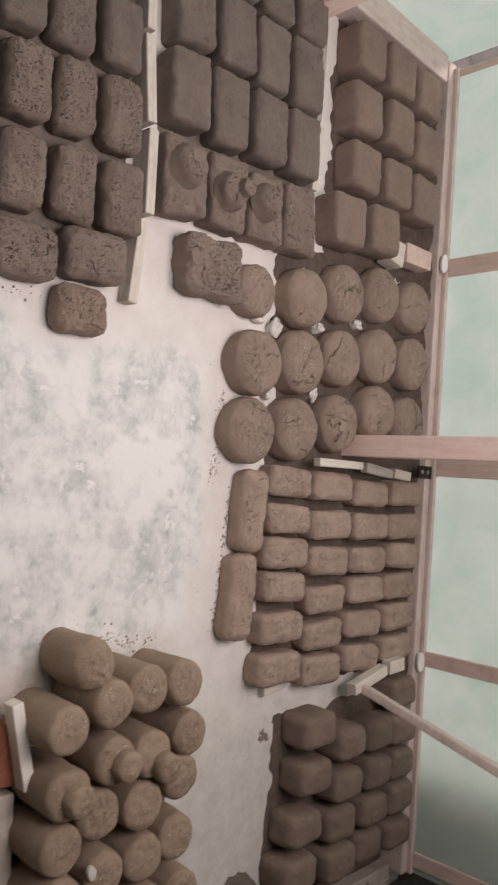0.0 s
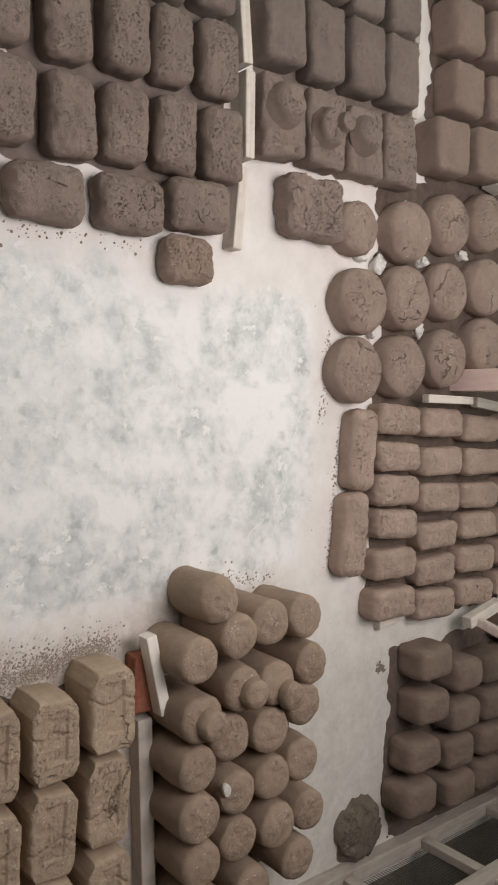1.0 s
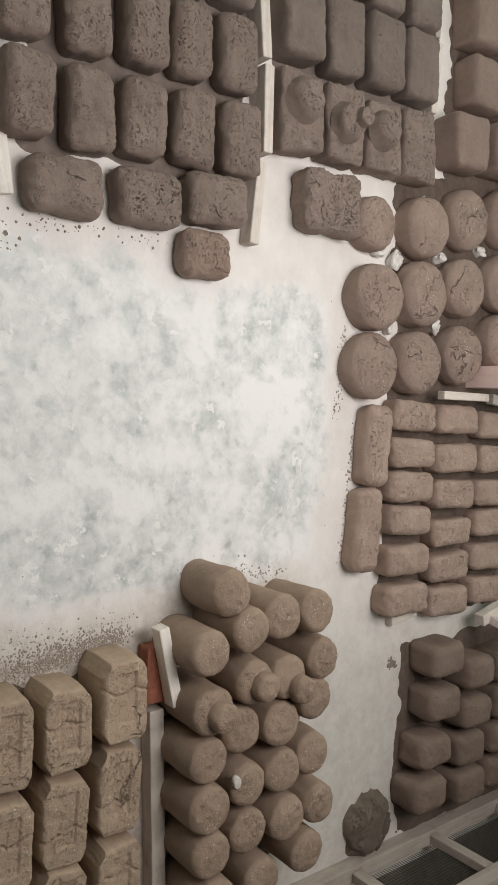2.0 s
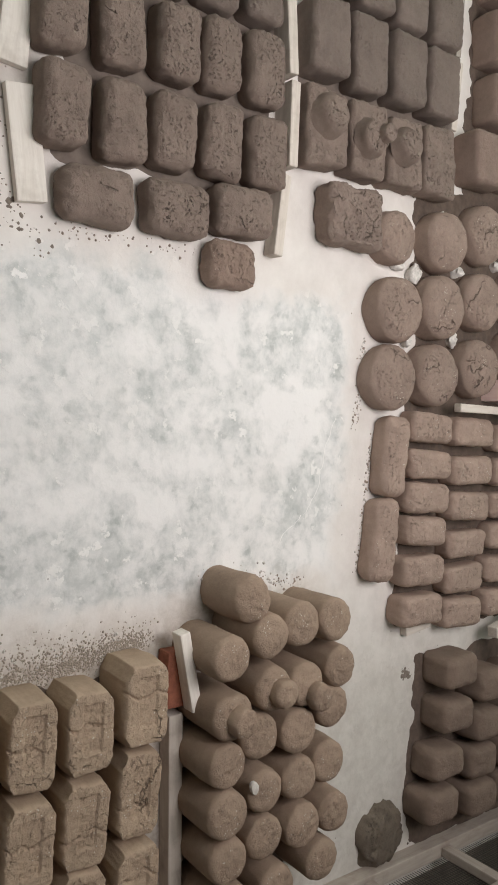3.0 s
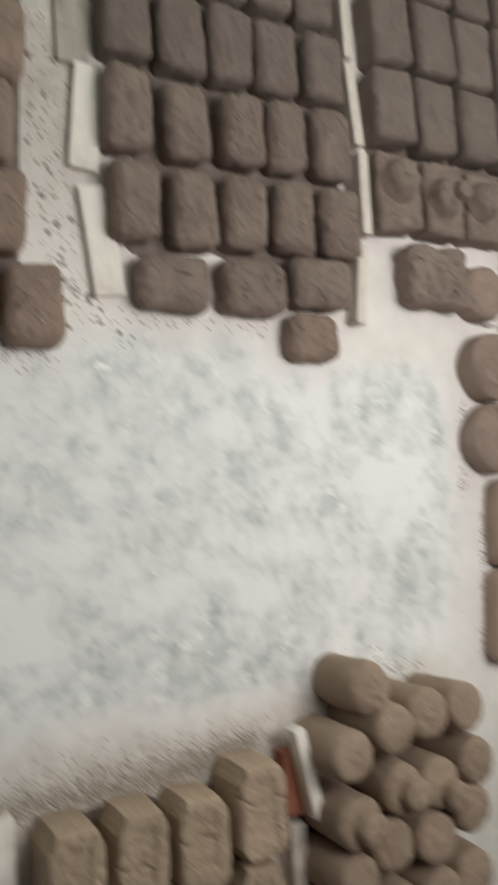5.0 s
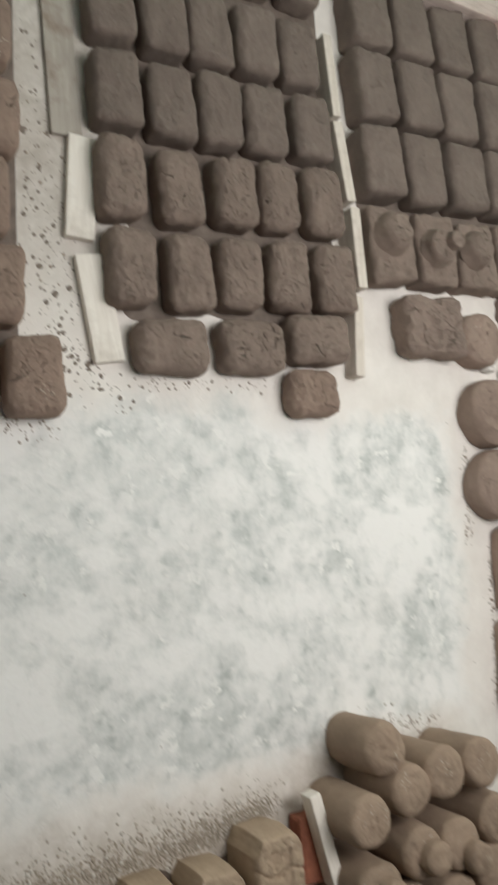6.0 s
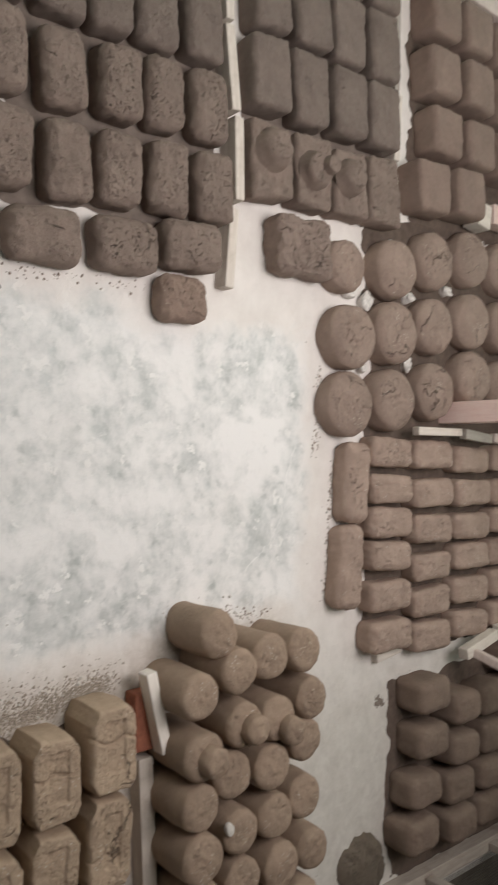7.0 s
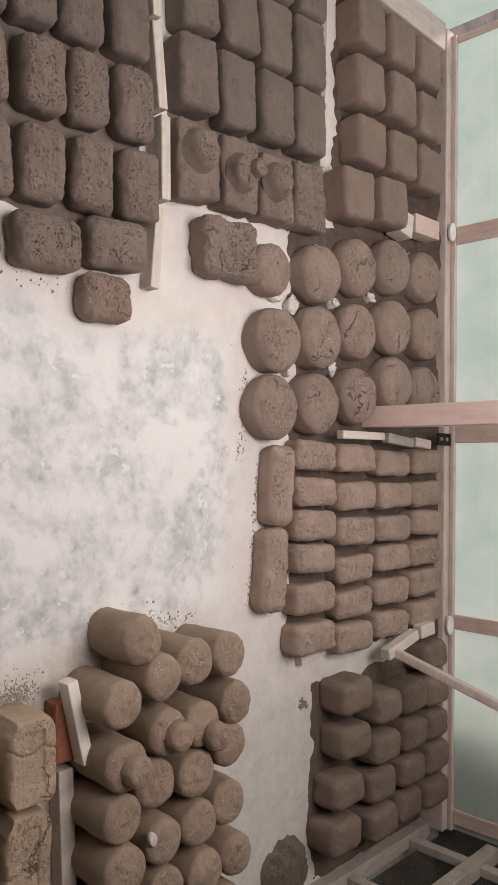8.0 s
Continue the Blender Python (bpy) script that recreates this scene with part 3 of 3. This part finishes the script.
clay_rows("clay_slab", B, (0.214, 0.142), 0.088, 0.017, CLAY_DARK, "dark grey square-edged clay slab", "grey clay slabs", 4, 2, n=22, rough=0.005)
clay_rows("lumpy_clay_slab", [(-0.86, 1.46), (-0.87, 1.63), (-0.875, 1.80), (-0.89, 1.965)], (0.215, 0.148), 0.085, 0.014, CLAY_GREY, "dark grey clay slab with lumps pressed on top", "grey clay slabs", 4, 2, n=22, rough=0.006)
for x, y, z, rad, h, flat in ((-0.885, 1.452, 0.081, 0.064, 0.052, 0.5), (-0.868, 1.622, 0.081, 0.062, 0.042, 0.66), (-0.880, 1.650, 0.120, 0.030, 0.028, 0.8), (-0.885, 1.780, 0.081, 0.060, 0.046, 0.55)):
    place("clay_lump", mound_bm(rad, h, flat, x * 40), CLAY_GREY, pose(x, y, z), "round grey clay lump pressed onto a slab", "clay lump", "clay lumps")
clay_rows("torn_clay_block", [(-0.638, 1.598)], (0.172, 0.210), 0.095, 0.026, CLAY_TORN, "torn crumbly grey clay block", "torn clay", 3, rough=0.011, n=34)
place("clay_drum", drum_bm(0.085, 0.075, 4, 0.03, 1, 0.005, 48), CLAY_DRUM, pose(-0.615, 1.80, 0), "small cracked round clay drum", "clay drum", "clay drums")
C = [(-1.598, 2.270), (-1.608, 2.470), (-1.608, 2.675), (-1.383, 2.270), (-1.397, 2.482), (-1.392, 2.686), (-1.176, 2.292), (-1.180, 2.490), (-1.182, 2.690), (-0.958, 2.212), (-0.980, 2.418)]
clay_rows("clay_block", C, (0.172, 0.166), 0.112, 0.018, CLAY_BOX, "smooth reddish-brown square clay block", "smooth clay blocks", 2, 3, crown=0.002, n=18)
D = [(-0.645, 2.042), (-0.712, 2.260), (-0.758, 2.494), (-0.758, 2.722), (-0.390, 1.826), (-0.424, 2.036), (-0.476, 2.260), (-0.522, 2.494), (-0.526, 2.718), (-0.172, 1.820), (-0.198, 2.027), (-0.239, 2.260), (-0.305, 2.494), (-0.288, 2.720)]
for x, y in D:
    place("clay_drum", drum_bm(0.104 * rng.uniform(0.97, 1.03), 0.088 * rng.uniform(0.95, 1.1), x * 13 + y * 7, 0.040, 1, 0.005, 44, 0.004), CLAY_DRUM, pose(x, y, 0, 0, 0, rng.uniform(0, 360)), "round brown clay drum with cracked top", "clay drum", "clay drums")
for x, y in ((0.080, 1.855), (0.349, 1.829)):
    clay_rows("long_clay_brick", [(x, y)], (0.264, 0.104), 0.080, 0.030, CLAY_BROWN, "long brown clay brick lying along the floor's edge", "clay bricks", -2, n=26, rough=0.006)
E = [(x, y) for y, xs in ((2.022, (-0.021, 0.102, 0.215, 0.327, 0.460, 0.592)), (2.252, (-0.016, 0.120, 0.247, 0.381, 0.504, 0.625)), (2.490, (0.001, 0.123, 0.248, 0.359, 0.486, 0.611)), (2.725, (-0.008, 0.121, 0.236, 0.356, 0.474, 0.596))) for x in xs]
clay_rows("clay_brick", E, (0.098, 0.205), 0.088, 0.026, CLAY_BROWN, "brown clay brick with rough wire-cut top", "clay bricks", 0, 3, n=24, rough=0.0045)
F = [(0.817, 2.212), (0.974, 2.212), (1.135, 2.176), (1.278, 2.150), (0.893, 2.400), (1.038, 2.392), (1.173, 2.376), (1.305, 2.376), (0.895, 2.580), (1.034, 2.582), (1.166, 2.568), (1.298, 2.560), (0.902, 2.742), (1.034, 2.742), (1.161, 2.742), (1.300, 2.742), (0.765, 2.738)]
clay_rows("tall_clay_block", F, (0.112, 0.160), 0.128, 0.030, CLAY_SMOOTH, "tall smooth brown clay block with rounded edges", "tall clay blocks", 0, 2, crown=0.006, n=18)
G = [(0.558, 1.264), (0.541, 1.383), (0.545, 1.502), (0.600, 1.141), (0.695, 1.287), (0.708, 1.402), (0.673, 1.528), (0.785, 1.502), (0.751, 1.160), (0.825, 1.255), (0.837, 1.384), (0.948, 1.513), (0.874, 1.143), (0.971, 1.272), (0.967, 1.397), (1.095, 1.545), (1.006, 1.156), (1.108, 1.291), (1.104, 1.420), (1.130, 1.172), (1.222, 1.500), (1.256, 1.346), (1.260, 1.187), (1.365, 1.30)]
for x, y in G:
    h = 0.20 * rng.uniform(0.97, 1.03)
    place("clay_cylinder", drum_bm(0.060 * rng.uniform(0.97, 1.04), h, x * 23 + y * 11, 0.024, 1, 0.004, 40, 0.004), CLAY_CYL, pose(x, y, 0, rng.uniform(-2, 2), rng.uniform(-2, 2), rng.uniform(0, 360)), "standing olive-brown clay cylinder with rough top", "clay cylinder", "clay cylinders")
place("clay_cylinder", drum_bm(0.058, 0.185, 5, 0.032, 1.1, 0.005, 44, 0.004), CLAY_CYL, pose(0.460, 1.215, 0, 0, 0, 10), "thick brown clay cylinder at the corner of the stack", "clay cylinder", "clay cylinders")
for x, y, z in ((0.707, 1.301, 0.2), (0.737, 1.432, 0.2), (0.757, 1.166, 0.2)):
    place("clay_lump", drum_bm(0.038, 0.044, x * 40, 0.020, 1, 0.005, 32, 0.004), CLAY_CYL, pose(x, y, z - 0.006), "round clay lump on top of a cylinder", "clay lump", "clay lumps")
H = [(x, y) for y, xs in ((0.926, (0.694, 0.919, 1.141, 1.345)), (0.786, (0.736, 0.956, 1.165, 1.36)), (0.645, (0.741, 0.970, 1.175, 1.37)), (0.507, (0.745, 0.972, 1.18, 1.37))) for x in xs]
clay_rows("stamped_clay_block", H, (0.200, 0.116), 0.14, 0.010, CLAY_OLIVE, "olive-brown clay block with chamfered corners and stamped top", "stamped clay blocks", 0, 2, chamfer=0.34, recess=True, n=60, rough=0.003)

# ---------- smears, lime ----------
def smear(name, x0, y0, x1, y1, material, label, seed, lift=0.0):
    """A thin uneven film of clay trodden onto the floor, with a ragged edge. It also darkens the gaps like shade."""
    bm = bmesh.new()
    bmesh.ops.create_grid(bm, x_segments=int((x1 - x0) / 0.012), y_segments=int((y1 - y0) / 0.012), size=1)
    for v in bm.verts:
        v.co = Vector(((x0 + x1) / 2 + v.co.x * (x1 - x0) / 2, (y0 + y1) / 2 + v.co.y * (y1 - y0) / 2, 0.0))
    for v in bm.verts:
        c = v.co.copy()
        edge = min(c.x - x0, x1 - c.x, c.y - y0, 0.2 + y1 - c.y)
        edge -= 0.05 + wobble(c, seed, 0.05, 7) + wobble(c, seed + 2, 0.014, 30)
        v.co.z = lift * (edge > -0.02) + max(-0.006, min(0.005, edge * 0.25)) + wobble(c, seed + 5, 0.003, 30)
    return tagged(new(name, finish(bm, name, material)), label, "smear", kind="stuff")


# trodden clay, its brown darkened to paint the shade between the pieces
SHADED_SMEAR = plain("shaded_trodden_clay", (0.135, 0.096, 0.074), 0.85, 0, 0.45, 35)
smear("shaded_clay_smear", -0.90, 1.90, 0.72, 2.84, SHADED_SMEAR, "brown clay trodden onto the floor under the bricks, darkened for gap shade", 3)
smear("shaded_wet_smear", 0.72, 2.04, 1.52, 2.84, SHADED_SMEAR, "damp brown clay film under the tall blocks, darkened for gap shade", 6)
smear("shaded_clay_smear", -1.78, 2.13, -0.80, 2.84, SHADED_SMEAR, "brown clay trodden onto the floor under the blocks, darkened for gap shade", 8)
smear("shaded_clay_smear", 0.55, 1.12, 1.42, 1.62, SHADED_SMEAR, "brown clay trodden onto the floor under the cylinders, darkened for gap shade", 11)
smear("shaded_clay_smear", 0.62, 0.40, 1.42, 1.0, SHADED_SMEAR, "brown clay trodden onto the floor under the blocks, darkened for gap shade", 14)
# clay dust over the pale floor, also standing in for shade between rows
smear("shaded_clay_smear", -1.70, 0.62, -0.55, 1.30, plain("shaded_dusty_clay", (0.21, 0.165, 0.138), 0.9, 0, 0.4, 25), "thin grey clay dust and painted gap shade under the loaves", 17)
smear("shaded_clay_smear", -1.72, 1.37, -0.72, 2.03, bpy.data.materials["shaded_dusty_clay"], "thin grey clay dust and painted gap shade under the slabs", 19)
smear("shaded_clay_smear", -1.75, 0.03, -0.36, 0.42, bpy.data.materials["shaded_dusty_clay"], "thin brown clay dust and painted gap shade under the loaves", 31)
bm = mound_bm(0.115, 0.045, 0.35, 5.0, 48)
for v in bm.verts:
    v.co += Vector((wobble(v.co, 3, 0.02, 22), wobble(v.co, 4, 0.02, 22), max(-v.co.z * 0.5, wobble(v.co, 8, 0.016, 40))))
place("mud_clod", bm, MUD, pose(1.365, 1.955, -0.001), "dark crumbly clod of wet mud on the aisle floor", "mud clod")
bm = bmesh.new()
bmesh.ops.create_grid(bm, x_segments=150, y_segments=8, size=1)
for v in bm.verts:
    t = (v.co.y + 1) / 2
    v.co = Vector((-0.2 + v.co.x * 1.5, 2.70 + 0.104 * t, 0.0))
    v.co.z = -0.004 + (0.075 + wobble(v.co, 4, 0.03, 12)) * t * t + wobble(v.co, 6, 0.006, 45)
tagged(new("clay_bank", finish(bm, "clay_bank", SHADED_SMEAR)), "low bank of swept clay against the timber sill", "clay bank", kind="stuff")
for x, y, r in ((-0.53, 1.945, 0.03), (-0.31, 1.92, 0.026), (-0.57, 2.16, 0.018), (-0.63, 2.39, 0.02), (-0.74, 2.06, 0.022), (-0.545, 1.86, 0.024), (-0.33, 2.16, 0.02)):
    place("lime_lump", drum_bm(r, 0.028, x * 50, 0.010, 0.8, 0.014, 22, 0.004), LIME_LUMP, pose(x, y, 0.004, 0, 0, x * 300), "rough white lime lump between clay drums", "lime lump", "lime lumps")

# ---------- crumbs ----------
SIDES = 7
RIM = [(math.cos(6.2832 * k / SIDES), math.sin(6.2832 * k / SIDES), 0.0) for k in range(SIDES)] + [(0.5 * math.cos(6.2832 * k / SIDES), 0.5 * math.sin(6.2832 * k / SIDES), 0.8) for k in range(SIDES)] + [(0, 0, 1)]
RIM_FACES = [(k, (k + 1) % SIDES, SIDES + (k + 1) % SIDES, SIDES + k) for k in range(SIDES)] + [(SIDES + k, SIDES + (k + 1) % SIDES, 2 * SIDES) for k in range(SIDES)]


def grains(name, spots, n, sizes, flat, material, label, category):
    """Loose grains strewn along lines: each spot is a line's two ends and its spread."""
    verts, faces = [], []
    for _ in range(n):
        x0, y0, x1, y1, w = rng.choice(spots)
        t, turn, base = rng.random(), rng.uniform(0, 6.28), len(verts)
        px, py = x0 + (x1 - x0) * t + rng.gauss(0, w), y0 + (y1 - y0) * t + rng.gauss(0, w)
        pz = wobble(Vector((px, py, 0)), 3, 0.003, 3)
        r = rng.choice(sizes) * rng.uniform(0.5, 1.4)
        for a, b, c in RIM:
            u, v = a * math.cos(turn) - b * math.sin(turn), a * math.sin(turn) + b * math.cos(turn)
            verts.append((px + u * r * rng.uniform(0.7, 1.2), py + v * r * rng.uniform(0.7, 1.2), pz + c * r * flat * rng.uniform(0.8, 1.2)))
        faces += [tuple(base + k for k in f) for f in RIM_FACES]
    me = bpy.data.meshes.new(name)
    me.from_pydata(verts, [], faces)
    me.materials.append(material)
    tagged(new(name, me), label, category, kind="stuff")


def crumbs(name, spots, n, size, material, label):
    grains(name, spots, n, (size * 0.6, size, size * 1.3), 0.9, material, label, "crumbs")


crumbs("clay_crumbs", [(-1.1, 0.48, -0.42, 0.52, 0.035), (-0.43, 0.68, -0.44, 1.1, 0.010), (0.46, 1.32, 0.465, 1.53, 0.016), (-0.33, 0.22, -0.31, 0.5, 0.014), (-0.27, 1.75, 0.0, 1.72, 0.01), (0.0, 1.80, 0.46, 1.77, 0.007), (-0.3, 2.13, 0.6, 2.16, 0.012), (-0.3, 2.40, 0.6, 2.41, 0.012)], 520, 0.0028, plain("floor_clay_crumb", (0.42, 0.34, 0.28), 0.9, 0, 0.5, 90), "dark clay crumbs scattered on the floor")
crumbs("dry_crumbs", [(0.632, 0.3, 0.625, 0.75, 0.014), (0.620, 0.75, 0.580, 0.99, 0.014), (0.625, 0.3, 0.570, 0.99, 0.026)], 4200, 0.0021, plain("dry_clay_crumb", (0.44, 0.375, 0.305), 0.95, 0, 0.5, 300), "dry brown-grey clay gravel beside the stamped blocks")
crumbs("lime_crumbs", [(0.615, 0.3, 0.580, 0.98, 0.022), (0.43, 1.15, 0.46, 1.5, 0.02), (0.02, 1.80, 0.46, 1.77, 0.006), (-0.28, 1.74, -0.05, 1.73, 0.008), (0.62, 1.98, 0.62, 2.3, 0.03)], 380, 0.003, LIME, "pale lime crumbs along the clay blocks")


def splashes(spots, n, material, label):
    """Flat dried drops of slip."""
    grains("slip_splashes", spots, n, (0.0015, 0.0015, 0.002, 0.002, 0.003, 0.005, 0.007), 0.2, material, label, "splashes")


splashes([(-1.3, 0.43, -0.45, 0.50, 0.035), (-1.3, 0.43, -0.45, 0.50, 0.035), (-0.9, 0.44, -0.42, 0.53, 0.02), (-1.0, 0.5, -0.4, 0.56, 0.04), (-0.5, 0.5, -0.38, 0.66, 0.03), (0.82, 2.03, 0.85, 2.07, 0.008), (-1.0, 0.5, -0.4, 0.56, 0.04)], 420, plain("dried_slip", (0.25, 0.205, 0.17), 0.9, 0, 0.4, 100), "dark dried drops of clay slip on the floor")

# hairline crack in the screed
bm = bmesh.new()
pts = [(-0.033, 1.633), (0.04, 1.61), (0.107, 1.59), (0.193, 1.577), (0.26, 1.524), (0.317, 1.46), (0.348, 1.419)]
strip = []
for (ax, ay), (bx, by) in zip(pts, pts[1:]):
    for i in range(8):
        t = i / 8
        p = Vector((ax + (bx - ax) * t, ay + (by - ay) * t, 0.0))
        p += Vector((wobble(p, 1, 0.012, 40), wobble(p, 2, 0.012, 40), 0.0))
        p.z = wobble(p, 3, 0.003, 3) + 0.0014
        strip.append(p)
prev = None
for p in strip:
    w = 0.0012 + 0.001 * abs(wobble(p, 7, 1, 60))
    cur = (bm.verts.new(p + Vector((0, -w, -0.003))), bm.verts.new(p), bm.verts.new(p + Vector((0, w, -0.003))))
    if prev:
        bm.faces.new((prev[0], prev[1], cur[1], cur[0]))
        bm.faces.new((prev[1], prev[2], cur[2], cur[1]))
    prev = cur
crack = new("hairline_crack", finish(bm, "hairline_crack", plain("crack_lime", (0.9, 0.88, 0.85), 0.8, 0, 0.05)))
crack.parent = bpy.data.objects["floor"]
tagged(crack, "pale raised hairline crack in the screed")

# clay stuck to boards and chips on the tops
place("lime_chip", drum_bm(0.014, 0.012, 5, 0.004, 1.4, 0.004, 12, 0.002), LIME, pose(0.945, 1.225, 0.196, 0, 0, 20), "pale chip lying on a clay cylinder", "chip", "pale chips")
